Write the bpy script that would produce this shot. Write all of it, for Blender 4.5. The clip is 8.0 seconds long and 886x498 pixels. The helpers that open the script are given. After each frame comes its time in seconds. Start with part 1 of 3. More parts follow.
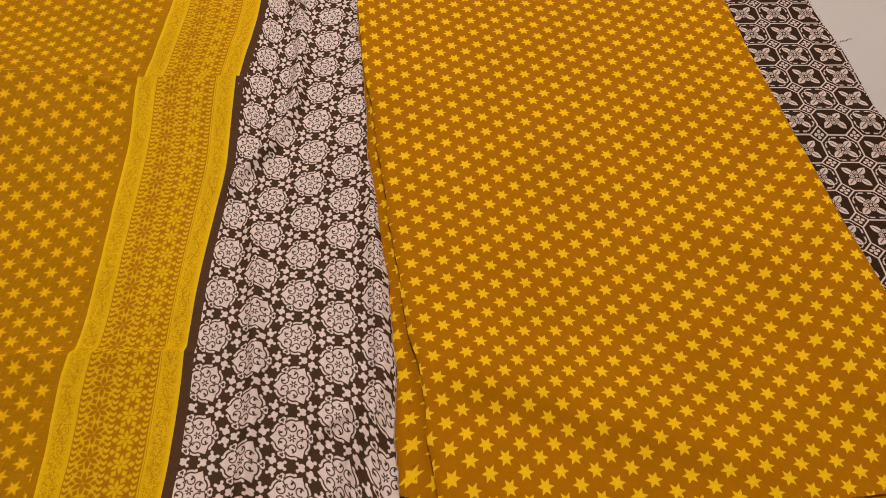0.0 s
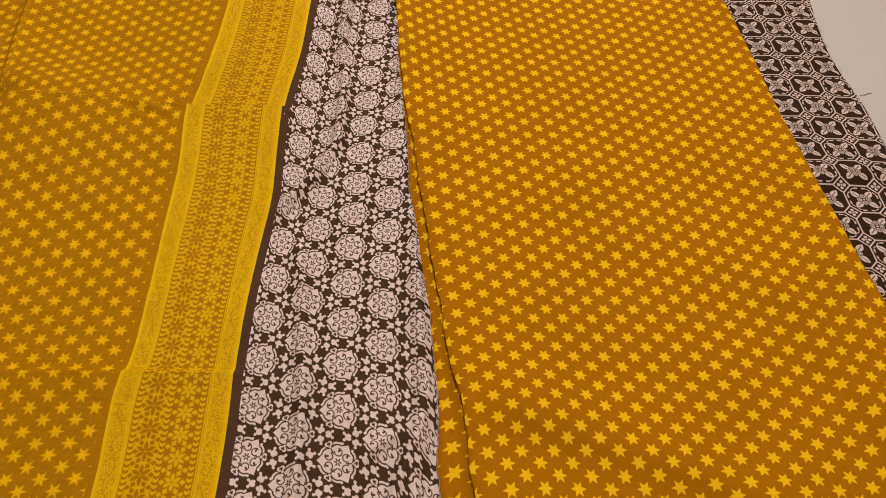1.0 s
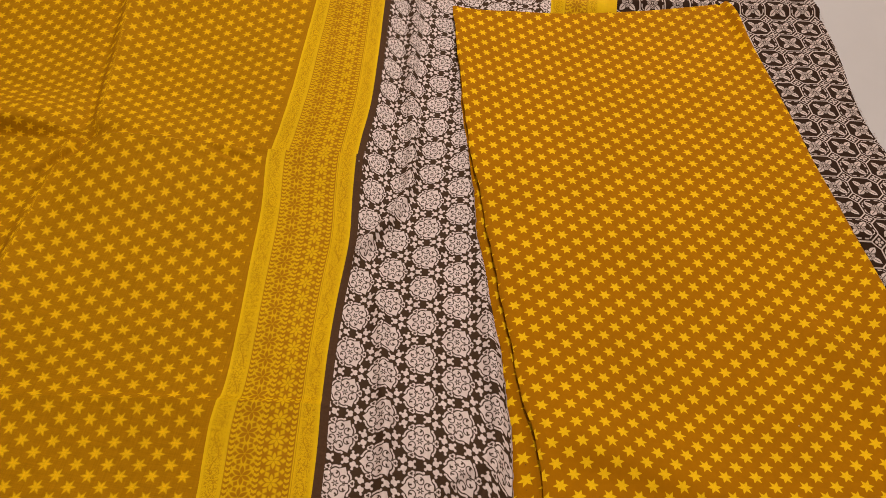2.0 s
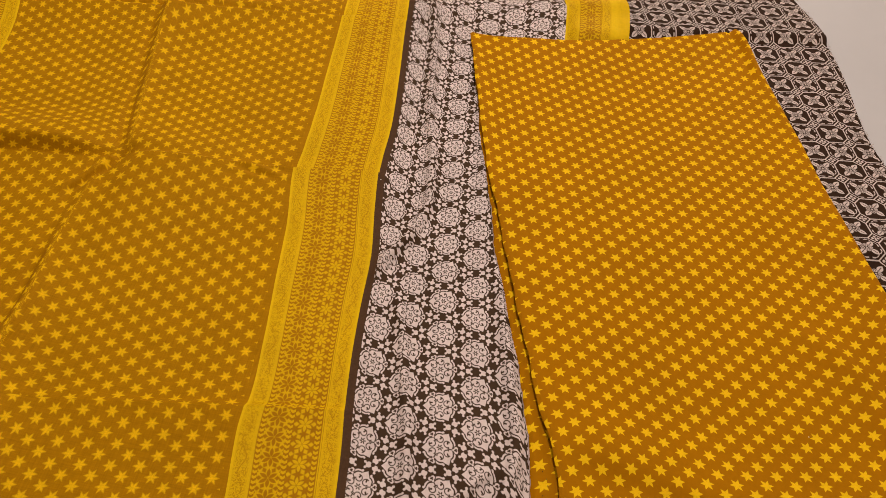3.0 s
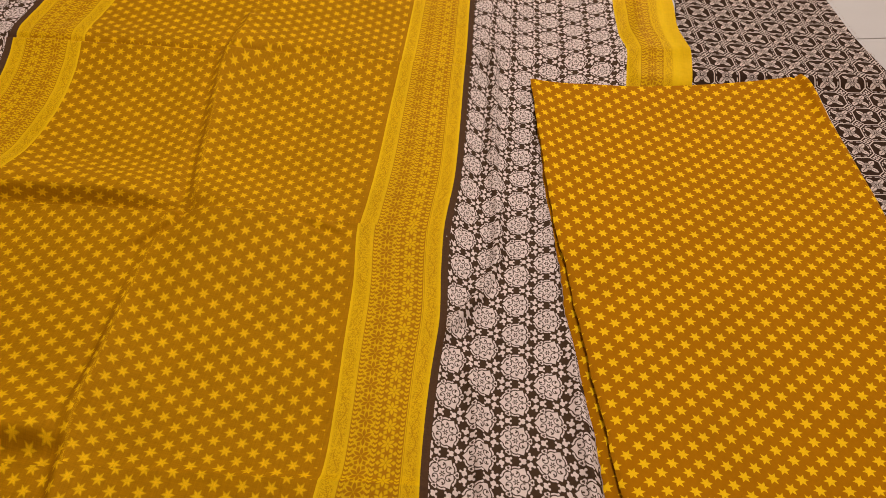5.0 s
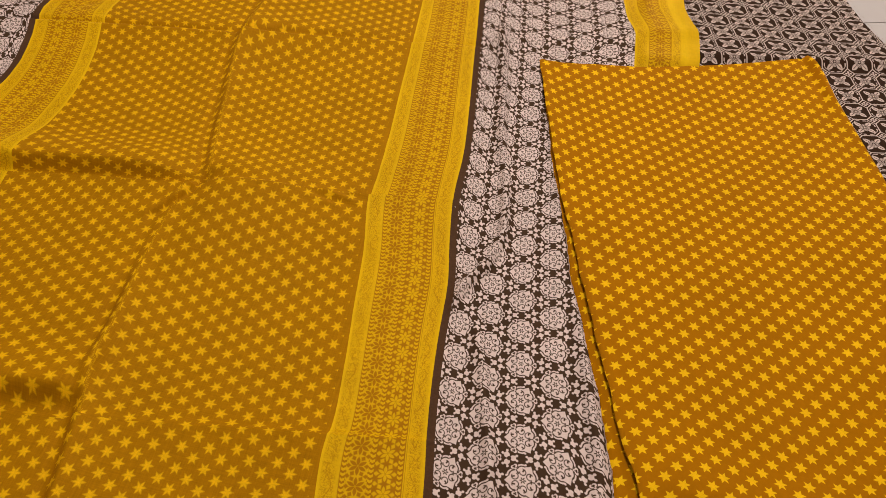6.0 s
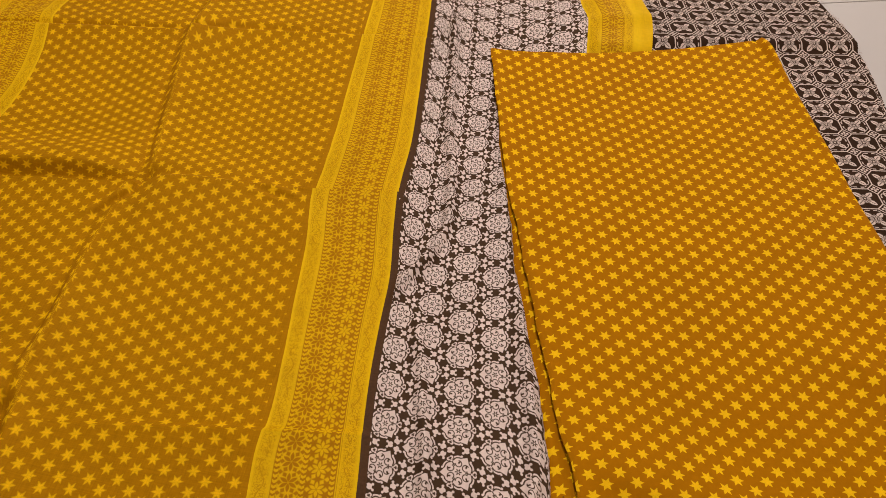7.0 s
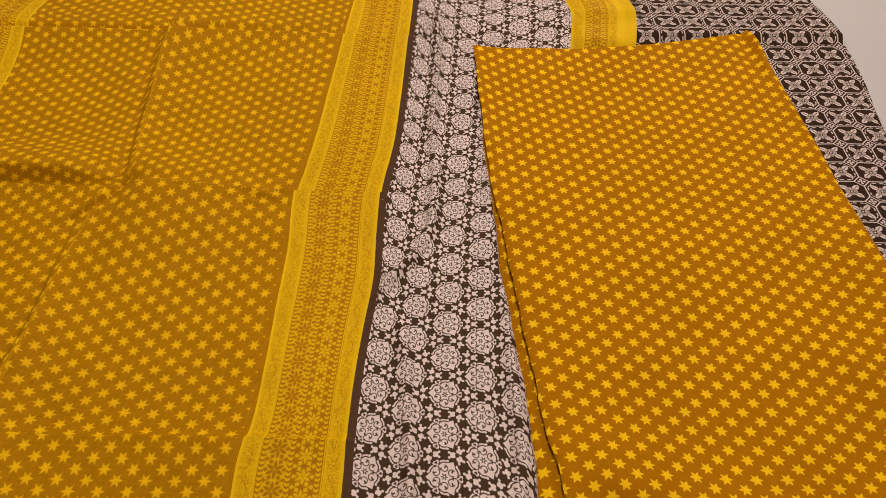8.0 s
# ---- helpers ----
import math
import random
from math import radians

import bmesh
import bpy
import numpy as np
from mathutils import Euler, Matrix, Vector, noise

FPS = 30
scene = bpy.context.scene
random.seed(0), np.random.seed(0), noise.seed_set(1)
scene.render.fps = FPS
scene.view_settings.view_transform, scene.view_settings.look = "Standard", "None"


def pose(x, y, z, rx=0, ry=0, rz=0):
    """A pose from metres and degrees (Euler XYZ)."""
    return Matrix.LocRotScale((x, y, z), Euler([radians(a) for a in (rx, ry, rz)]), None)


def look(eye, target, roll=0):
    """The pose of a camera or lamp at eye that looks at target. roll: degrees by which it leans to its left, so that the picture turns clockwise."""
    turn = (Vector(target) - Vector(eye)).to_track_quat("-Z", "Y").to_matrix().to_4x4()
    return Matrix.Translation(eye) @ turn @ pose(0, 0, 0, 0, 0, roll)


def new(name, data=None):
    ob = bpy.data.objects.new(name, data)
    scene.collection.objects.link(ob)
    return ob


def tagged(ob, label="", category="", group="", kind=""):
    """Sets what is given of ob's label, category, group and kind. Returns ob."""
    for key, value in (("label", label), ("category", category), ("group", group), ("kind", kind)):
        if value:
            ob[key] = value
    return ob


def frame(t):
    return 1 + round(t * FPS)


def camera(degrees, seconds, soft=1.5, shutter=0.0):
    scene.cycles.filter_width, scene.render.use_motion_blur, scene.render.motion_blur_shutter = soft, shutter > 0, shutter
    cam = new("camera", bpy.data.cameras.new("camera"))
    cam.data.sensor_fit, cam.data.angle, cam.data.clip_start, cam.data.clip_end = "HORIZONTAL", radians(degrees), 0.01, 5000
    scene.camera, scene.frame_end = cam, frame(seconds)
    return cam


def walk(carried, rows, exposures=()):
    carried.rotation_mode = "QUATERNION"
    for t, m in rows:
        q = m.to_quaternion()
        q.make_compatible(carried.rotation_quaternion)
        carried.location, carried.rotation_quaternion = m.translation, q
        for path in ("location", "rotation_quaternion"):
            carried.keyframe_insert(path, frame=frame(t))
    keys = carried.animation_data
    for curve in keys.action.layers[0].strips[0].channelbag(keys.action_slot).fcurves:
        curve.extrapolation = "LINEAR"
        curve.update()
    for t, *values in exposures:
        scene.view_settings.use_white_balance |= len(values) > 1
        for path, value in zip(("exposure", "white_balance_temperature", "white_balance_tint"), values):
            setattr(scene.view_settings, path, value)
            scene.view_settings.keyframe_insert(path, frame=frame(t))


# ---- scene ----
cam = camera(59.0, 8.0, 0.6)
PATH = [
    (0, (0.09, 0.197, 0.802), (0.013, 1.313, -0.856), 1.8),
    (0.5, (0.061, 0.18, 0.81), (-0.003, 1.319, -0.833), 3.6),
    (1, (0.026, 0.181, 0.835), (-0.03, 1.348, -0.788), 4.9),
    (1.5, (-0.058, 0.154, 0.876), (-0.108, 1.358, -0.72), 6.3),
    (3, (-0.079, 0.093, 0.91), (-0.178, 1.384, -0.614), 5.7),
    (3.5, (-0.093, 0.057, 0.944), (-0.207, 1.352, -0.576), 5.5),
    (4, (-0.082, 0.097, 0.929), (-0.204, 1.397, -0.586), 5.2),
    (4.5, (-0.116, 0.16, 0.93), (-0.243, 1.449, -0.595), 5.2),
    (4.7, (-0.157, 0.169, 0.942), (-0.294, 1.459, -0.579), 4.8),
    (5.8, (-0.167, 0.091, 0.926), (-0.357, 1.4, -0.574), 3.5),
    (6, (-0.143, 0.096, 0.92), (-0.337, 1.402, -0.583), 3.3),
    (6.5, (-0.093, 0.111, 0.903), (-0.289, 1.409, -0.605), 2.7),
    (7, (-0.057, 0.114, 0.911), (-0.25, 1.411, -0.599), 1.8),
    (7.5, (-0.051, 0.12, 0.904), (-0.234, 1.416, -0.608), 1.5),
    (8, (-0.046, 0.13, 0.903), (-0.22, 1.425, -0.612), 1.4),
]
walk(cam, [(t, look(eye, target, roll)) for t, eye, target, roll in PATH])

# ---- light ----
world = bpy.data.worlds.new("room_air")
scene.world = world
world.use_nodes = True
world.node_tree.nodes["Background"].inputs[0].default_value = (1.0, 0.88, 0.76, 1)
world.node_tree.nodes["Background"].inputs[1].default_value = 0.02
scene.view_settings.exposure = 0.0


def ceiling_lamp(name, m, sx, sy, watts, colour):
    data = bpy.data.lights.new(name, "AREA")
    data.shape, data.size, data.size_y, data.energy, data.color = "RECTANGLE", sx, sy, watts, colour
    ob = new(name, data)
    ob.matrix_world = m
    return ob


# far light follows the shading of the folds; its tube fixture is assumed, unseen
LAMP_EYE = (0.55, 4.74, 2.20)
lamp_light = ceiling_lamp("unseen_tube_glow", look(LAMP_EYE, (0.1, 0.9, 0)), 1.15, 0.06, 36, (1.0, 0.870, 0.75))
# unseen overhead lamp, added; place and power set to even out the brightness
room_light = ceiling_lamp("unseen_ceiling_glow", look((-0.1, 1.45, 3.11), (-0.1, 1.4501, 0)), 0.42, 0.42, 57, (1.0, 0.870, 0.75))


# ---- node helpers ----
class Val:
    """A number in a node tree, with arithmetic."""
    def __init__(self, tree, socket):
        self.tree, self.socket = tree, socket

    def op(self, kind, *others, clamp=False):
        n = self.tree.nodes.new("ShaderNodeMath")
        n.operation, n.use_clamp = kind, clamp
        for k, v in enumerate((self, *others)):
            if isinstance(v, Val):
                self.tree.links.new(v.socket, n.inputs[k])
            else:
                n.inputs[k].default_value = v
        return Val(self.tree, n.outputs[0])

    def __add__(self, o): return self.op("ADD", o)
    def __radd__(self, o): return self.op("ADD", o)
    def __sub__(self, o): return self.op("SUBTRACT", o)
    def __rsub__(self, o): return self.op("MULTIPLY", -1.0).op("ADD", o)
    def __mul__(self, o): return self.op("MULTIPLY", o)
    def __rmul__(self, o): return self.op("MULTIPLY", o)
    def __truediv__(self, o): return self.op("DIVIDE", o)
    def __abs__(self): return self.op("ABSOLUTE")
    def floor(self): return self.op("FLOOR")
    def round(self): return (self + 0.5).floor()
    def min(self, o): return self.op("MINIMUM", o)
    def max(self, o): return self.op("MAXIMUM", o)
    def less(self, o): return self.op("LESS_THAN", o)
    def cos(self): return self.op("COSINE")
    def sin(self): return self.op("SINE")
    def clamp(self): return self.op("ADD", 0.0, clamp=True)


def hypot(a, b):
    return (a * a + b * b).op("SQRT")


def inside(d, soft):
    """1 where d is below zero, with an edge of width soft."""
    return (0.5 - d / soft).clamp()


def pick(c, a, b):
    """a where c is 0, b where c is 1."""
    return a + c * (b - a)


def circle(x, y, cx, cy, r):
    return hypot(x - cx, y - cy) - r


def ring(x, y, cx, cy, r, w):
    return abs(circle(x, y, cx, cy, r)) - w


def capsule(x, y, ax, ay, bx, by, r):
    dx, dy = bx - ax, by - ay
    t = (((x - ax) * dx + (y - ay) * dy) / (dx * dx + dy * dy)).clamp()
    return hypot(x - ax - t * dx, y - ay - t * dy) - r


def fold_angle(x, y, n, turn=0.0):
    """Folds the plane into half of one of n sectors, about the angle turn: radius along and across its middle line, and the radius."""
    r = hypot(x, y)
    a = y.op("ARCTAN2", x) - turn
    step = 2 * math.pi / n
    a = abs(a - (a / step).round() * step)
    return r * a.cos(), r * a.sin(), r


class Cloth:
    """A cloth material under way: its coordinates, and its finish."""
    def __init__(self, name):
        self.mat = bpy.data.materials.new(name)
        self.mat.use_nodes = True
        self.tree = t = self.mat.node_tree
        self.bsdf = t.nodes["Principled BSDF"]
        uv = t.nodes.new("ShaderNodeUVMap")
        uv.uv_map = "print"
        sep = t.nodes.new("ShaderNodeSeparateXYZ")
        t.links.new(uv.outputs[0], sep.inputs[0])
        self.u, self.v = Val(t, sep.outputs[0]), Val(t, sep.outputs[1])
        co = t.nodes.new("ShaderNodeTexCoord")
        self.where = co.outputs["Object"]
        sep = t.nodes.new("ShaderNodeSeparateXYZ")
        t.links.new(self.where, sep.inputs[0])
        self.x, self.y = Val(t, sep.outputs[0]), Val(t, sep.outputs[1])

    def noise(self, scale, detail=2.0, rough=0.5):
        n = self.tree.nodes.new("ShaderNodeTexNoise")
        n.inputs["Scale"].default_value, n.inputs["Detail"].default_value, n.inputs["Roughness"].default_value = scale, detail, rough
        self.tree.links.new(self.where, n.inputs["Vector"])
        return Val(self.tree, n.outputs["Fac"])

    def streaks(self, sx, sy):
        """Noise drawn out along one way of the threads."""
        m = self.tree.nodes.new("ShaderNodeVectorMath")
        m.operation = "MULTIPLY"
        m.inputs[1].default_value = (sx, sy, 40.0)
        self.tree.links.new(self.where, m.inputs[0])
        n = self.tree.nodes.new("ShaderNodeTexNoise")
        n.inputs["Scale"].default_value, n.inputs["Detail"].default_value = 1.0, 2.0
        self.tree.links.new(m.outputs[0], n.inputs["Vector"])
        return Val(self.tree, n.outputs["Fac"])

    def mix(self, fac, a, b):
        n = self.tree.nodes.new("ShaderNodeMix")
        n.data_type = "RGBA"
        for k, v in ((0, fac), (6, a), (7, b)):
            if isinstance(v, Val):
                self.tree.links.new(v.socket, n.inputs[k])
            elif isinstance(v, (int, float)):
                n.inputs[k].default_value = v
            elif isinstance(v, tuple):
                n.inputs[k].default_value = (*v, 1)
            else:
                self.tree.links.new(v, n.inputs[k])
        return n.outputs[2]

    def finish(self, colour, rough=0.8, sheen=0.0, weave=1500.0, depth=0.25, relief=None, specular=0.06, slubs=0.16):
        t = self.tree
        # threads, crossed, at the scale of the weave, and a slow unevenness of the dye
        wx, wy = (self.x * weave).sin(), (self.y * weave).sin()
        thread = wx * wy * 0.25 + self.noise(900, 1) * 0.8
        slow = self.noise(9, 3)
        slub = self.noise(160, 2)
        warp, weft = self.streaks(620.0, 28.0), self.streaks(34.0, 700.0)
        shade = 0.80 + slow * 0.22 + slub * 0.18 + (warp + weft - 1.0) * slubs
        n = t.nodes.new("ShaderNodeMix")
        n.data_type, n.blend_type = "RGBA", "MULTIPLY"
        n.inputs[0].default_value = 1.0
        t.links.new(colour, n.inputs[6])
        comb = t.nodes.new("ShaderNodeCombineColor")
        for k in range(3):
            t.links.new(shade.socket, comb.inputs[k])
        t.links.new(comb.outputs[0], n.inputs[7])
        t.links.new(n.outputs[2], self.bsdf.inputs["Base Color"])
        b = t.nodes.new("ShaderNodeBump")
        b.inputs["Strength"].default_value, b.inputs["Distance"].default_value = depth, 0.0006
        high = thread if relief is None else thread + relief
        t.links.new(high.socket, b.inputs["Height"])
        t.links.new(b.outputs[0], self.bsdf.inputs["Normal"])
        self.bsdf.inputs["Roughness"].default_value = rough
        self.bsdf.inputs["Specular IOR Level"].default_value = specular
        self.bsdf.inputs["Sheen Weight"].default_value = sheen
        self.bsdf.inputs["Sheen Roughness"].default_value = 0.5
        return self.mat


STAR_ACROSS, STAR_ALONG = 0.0186, 0.0139     # half the steps of the star lattice, metres


def star_field(c, radius, waist, soft):
    """1 inside the six-pointed stars, which stand where the two lattice numbers are both even or both odd."""
    u, v = c.u, c.v
    eu, ev = u - (u * 0.5).round() * 2, v - (v * 0.5).round() * 2
    ou, ov = u - (u * 0.5).floor() * 2 - 1, v - (v * 0.5).floor() * 2 - 1
    ex, ey, ox, oy = eu * STAR_ACROSS, ev * STAR_ALONG, ou * STAR_ACROSS, ov * STAR_ALONG
    odd = hypot(ox, oy).less(hypot(ex, ey))
    x, y = pick(odd, ex, ox), pick(odd, ey, oy)
    wob = c.noise(420, 1) - 0.5
    ax, ay, r = fold_angle(x, y, 6)
    ix, iy = waist * math.cos(math.pi / 6), waist * math.sin(math.pi / 6)
    nx, ny = iy, radius - ix
    ln = math.hypot(nx, ny)
    d = (ax - radius) * (nx / ln) + ay * (ny / ln) + wob * 0.0009
    notch = (ax * 0.5 - ay * 0.8660254 - 0.00022).max(waist * 0.62 - r)      # a thin slit between petals
    star = inside(d.max((r - radius * 0.95) * 0.7), soft)
    return star * (1 - inside(notch, 0.0006) * 0.35)


def star_cloth(name, ground, star, radius, waist, soft, **finish):
    c = Cloth(name)
    s = star_field(c, radius, waist, soft)
    return c.finish(c.mix(s, ground, star), **finish)


def medallion_cloth(name, ground, paint):
    """Medallions on a triangular lattice, with three-lobed sprigs between them."""
    c = Cloth(name)
    # lattice numbers to the plane: steps at 60 degrees
    x, y = (c.u * 0.8660254), (c.u * 0.5 + c.v)
    # nearest point of the lattice by its two rectangular halves
    w, h = 1.7320508, 1.0
    x1, y1 = x - (x / w).round() * w, y - y.round()
    x2, y2 = x - (x / w).floor() * w - w / 2, y - y.floor() - 0.5
    two = hypot(x2, y2).less(hypot(x1, y1))
    px, py = pick(two, x1, x2), pick(two, y1, y2)
    wob = (c.noise(260, 2) - 0.5) * 0.016
    a, b, r = fold_angle(px, py, 3)             # a along the heart, b across, up to 60 degrees
    a3, b3 = a * 0.5 + b * 0.8660254, a * 0.8660254 - b * 0.5     # about the pointed corner
    ca, cb = a * 0.8660254 + b * 0.5, b * 0.8660254 - a * 0.5     # about the curl between
    b3 = abs(b3)
    soft = 0.016
    # pale body: six round scallops and three points
    scallop = circle(ca, cb, 0.200, 0.0, 0.112)
    corner = (a3 + b3 * 1.05 - 0.400) * 0.72
    body = scallop.min(corner.max(0.12 - r)).min(r - 0.185) + wob
    light = inside(body, soft)
    # dark star round a pale eye
    sa, sb, sr = fold_angle(px, py, 6)
    petal = circle(sa, sb * 1.7, 0.052, 0.0, 0.024).min(abs(sr - 0.027) - 0.009)
    light = light * (1 - inside(petal, soft))
    # dark curls, drawn in from the cleft under each heart
    curl = ring(ca, cb, 0.190, 0.006, 0.071, 0.0115).max((0.196 - ca).max(cb - 0.006) * -1.0)
    curl = curl.min(capsule(ca, cb, 0.240, 0.044, 0.206, 0.014, 0.0190))
    curl = curl.min(capsule(a, b, 0.165, 0.0, 0.262, 0.0, 0.013)).min(capsule(a, b, 0.205, 0.0, 0.186, 0.034, 0.0115))
    light = light * (1 - inside(curl, soft))
    # a pale ribbon that follows the scallops, beyond a dark line, and turns out before the points
    ribbon = (abs(scallop + wob - 0.046) - 0.018).max(0.085 - b3).max(r - 0.43)
    ribbon = ribbon.min(circle(a3, b3, 0.350, 0.112, 0.026))
    light = light.max(inside(ribbon, soft) * (1 - inside(body - 0.024, soft)))
    # the heart between two scallops
    heart = circle(a, b, 0.362, 0.034, 0.042).min(capsule(a, b, 0.365, 0.012, 0.300, 0.0, 0.024))
    moat = heart - 0.020
    light = light * (1 - inside(moat, soft) * inside(0.268 - a, soft))
    light = light.max(inside(heart, soft))
    hole = circle(a, b, 0.362, 0.015, 0.021).min(capsule(a, b, 0.355, 0.006, 0.325, 0.0, 0.012))
    light = light * (1 - inside(hole, soft))
    # sprigs at the corners of the cell: three bulbs with two knobs each, round a dark eye
    for ex, ey in ((a, b), (a3, b3)):
        qx, qy = ex - 0.5773503, ey
        sa, sb, sr = fold_angle(qx, qy, 3)
        lobe = circle(sa, sb, 0.093, 0.0, 0.066).min(circle(sa, sb, 0.178, 0.060, 0.029)).min(capsule(sa, sb, 0.105, 0.0, 0.158, 0.046, 0.021)) + wob
        light = light.max(inside(lobe, soft)) * (1 - inside(sr - 0.049, soft))
    fade = 0.90 + c.noise(70, 3) * 0.16
    return c.finish(c.mix((light * fade).clamp(), ground, paint))


def octagon_cloth(name, ground, paint):
    """A trellis of octagons with a four-leaved flower in each, and small lozenges at the corners."""
    c = Cloth(name)
    iu, iv = c.u.round(), c.v.round()
    x, y = c.u - iu, c.v - iv
    half = (iu + iv) * 0.5
    other = 1.0 - (half - half.floor()) * 2.0           # 1 in every second octagon
    ax, ay = abs(x), abs(y)
    soft = 0.022
    wob = (c.noise(240, 2) - 0.5) * 0.014
    # trellis: a pale line on the cell's sides, split round the lozenge
    diag = ax + ay + wob
    side = (0.5 - ax.max(ay)).max(diag - 0.745) - 0.021
    loz = abs(diag - 0.752) - 0.028
    light = inside(side, soft).max(inside(loz, soft))
    # an inner broken line, in every second octagon
    inner = (abs(ax.max(ay) - 0.415) - 0.020).max(diag - 0.600).max(0.06 - ax.min(ay))
    inner = inner.min((abs(diag - 0.615) - 0.020).max(abs(ax - ay) - 0.19).max(0.05 - abs(ax - ay)))
    light = light.max(inside(inner, soft) * other)
    # leaves on the diagonals, veined
    da, db = (ax + ay) * 0.7071, abs(ax - ay) * 0.7071
    bow = abs(da - 0.262) / 0.178
    leaf = bow * bow * 0.096 + db - 0.096
    vein = (db - 0.013).max(0.15 - da).max(da - 0.36)
    light = light.max(inside(leaf, soft) * (1 - inside(vein, soft)))
    # petals on the axes and the eye
    ma, mi = ax.max(ay), ax.min(ay)
    petal = circle(ma, mi, 0.128, 0.0, 0.070)
    pip = abs(circle(ma, mi, 0.132, 0.0, 0.036)) - 0.011
    light = light * (1 - inside(petal - 0.022, soft))
    light = light.max(inside(petal, soft)) * (1 - inside(pip, soft))
    r = hypot(x, y)
    light = (light * (1 - inside(abs(r - 0.056) - 0.013, soft))).max(inside(r - 0.034, soft))
    # a small cross in each lozenge
    kx, ky = 0.5 - ax, 0.5 - ay
    cross = circle(kx.max(ky), kx.min(ky), 0.088, 0.0, 0.046)
    light = light.max(inside(cross, soft)).max(inside(hypot(kx, ky) - 0.026, soft))
    fade = 0.90 + c.noise(90, 3) * 0.16
    return c.finish(c.mix((light * fade).clamp(), ground, paint))


def border_cloth(name, ground, paint, bright):
    """The woven border: u runs across from 0 to 1, v along in metres."""
    c = Cloth(name)
    W = 0.13
    u, v = c.u, c.v
    X = u * W
    soft = 0.0006
    # mottled bands at both sides, with scratchy vines
    scr = c.noise(300, 2, 0.55)
    vine = inside(abs(scr - 0.5) - 0.034, 0.02)
    wave = (v * 150.0).sin() * 0.004
    stem1 = inside(abs(X - 0.0135 - wave) - 0.0007, soft) * inside(scr - 0.55, 0.1)
    stem2 = inside(abs(X - 0.1165 - wave) - 0.0007, soft) * inside(scr - 0.55, 0.1)
    band = (1 - inside(0.0245 - X, soft)).max(inside(0.1060 - X, soft))
    gold = band
    figure = inside(abs(X - 0.0130) - 0.0085, 0.003).max(inside(abs(X - 0.1165) - 0.0078, 0.003))
    dark = (vine.max(stem1).max(stem2)) * band * figure
    dark = dark.max(inside(abs(X - 0.0268) - 0.0006, soft)).max(inside(abs(X - 0.1034) - 0.0006, soft))
    edge = inside(abs(X - 0.0016) - 0.0016, soft).max(inside(abs(X - 0.1285) - 0.0015, soft)).max(inside(abs(X - 0.0255) - 0.0012, soft)).max(inside(abs(X - 0.1045) - 0.0010, soft))
    # chevrons in three columns
    for cx in (0.0300, 0.0640, 0.0995):
        sx = abs(X - cx)
        ph = v / 0.0066 - sx * 90
        ph = ph - ph.floor()
        chev = inside(abs(ph - 0.5) - 0.27, 0.12) * inside(sx - 0.0031, soft)
        gold = gold.max(chev)
    # a net of six-sided meshes between the first two columns
    s = 0.0262
    nx, ny = (X - 0.0470) / s, v / s
    def near(nx, ny):
        w, h = 1.7320508 * 0.5774 * 1.7320508, 1.0
        x1, y1 = nx - (nx / w).round() * w, ny - ny.round()
        x2, y2 = nx - (nx / w).floor() * w - w / 2, ny - ny.floor() - 0.5
        two = hypot(x2, y2).less(hypot(x1, y1))
        return pick(two, x1, x2), pick(two, y1, y2)
    px, py = near(nx, ny)
    a, b, r = fold_angle(px, py, 6, math.pi / 6)
    petal = (abs(a - 0.24) / 0.22) * (abs(a - 0.24) / 0.22) * 0.088 + b - 0.088       # dark petals
    a6, b6, _ = fold_angle(px, py, 6)
    small = (abs(a6 - 0.43) / 0.14 + abs(b6) / 0.115 - 1.0) * 0.08
    hole = inside(petal, 0.05).max(inside(small, 0.05))
    column = inside(abs(X - 0.0470) - 0.0138, soft)
    gold = gold.max(column * (1 - hole) * 0.92)
    # six-petalled flowers and lozenges between the last two
    px, py = near((X - 0.0818) / s, v / s + 0.3)
    a, b, r = fold_angle(px, py, 6, math.pi / 6)
    petal = (abs(a - 0.205) / 0.185) * (abs(a - 0.205) / 0.185) * 0.078 + b - 0.078
    a6, b6, _ = fold_angle(px, py, 6)
    loz = (abs(a6 - 0.42) / 0.15 + abs(b6) / 0.115 - 1.0) * 0.07
    column = inside(abs(X - 0.0818) - 0.0140, soft)
    gold = gold.max(column * inside(petal, 0.05).max(inside(loz, 0.05)))
    col = c.mix(gold.clamp(), ground, paint)
    col = c.mix((edge * 0.8).clamp(), col, bright)
    col = c.mix((dark * 0.75).clamp(), col, ground)
    return c.finish(col, rough=0.65, specular=0.08, relief=gold * 0.6)


OCHRE = (0.378, 0.172, 0.0004)
STAR_GOLD = (0.77, 0.45, 0.003)
KURTA_STARS = star_cloth("printed_cotton_stars", (0.385, 0.150, 0.0003), (0.85, 0.515, 0.006), 0.0091, 0.0044, 0.0006, slubs=0.07)
DUPATTA_STARS = star_cloth("sheer_ochre_stars", OCHRE, STAR_GOLD, 0.0089, 0.0042, 0.0020, rough=0.7, specular=0.06, slubs=0.40)
BORDER = border_cloth("yellow_border_weave", (0.38, 0.165, 0.0005), (0.68, 0.42, 0.001), (0.74, 0.48, 0.002))
MEDALLIONS = medallion_cloth("brown_medallion_print", (0.060, 0.034, 0.020), (0.72, 0.615, 0.615))
BROWN = (lambda c: c.finish(c.mix(c.noise(300, 2), (0.060, 0.030, 0.016), (0.095, 0.050, 0.027))))(Cloth("plain_brown_weave"))
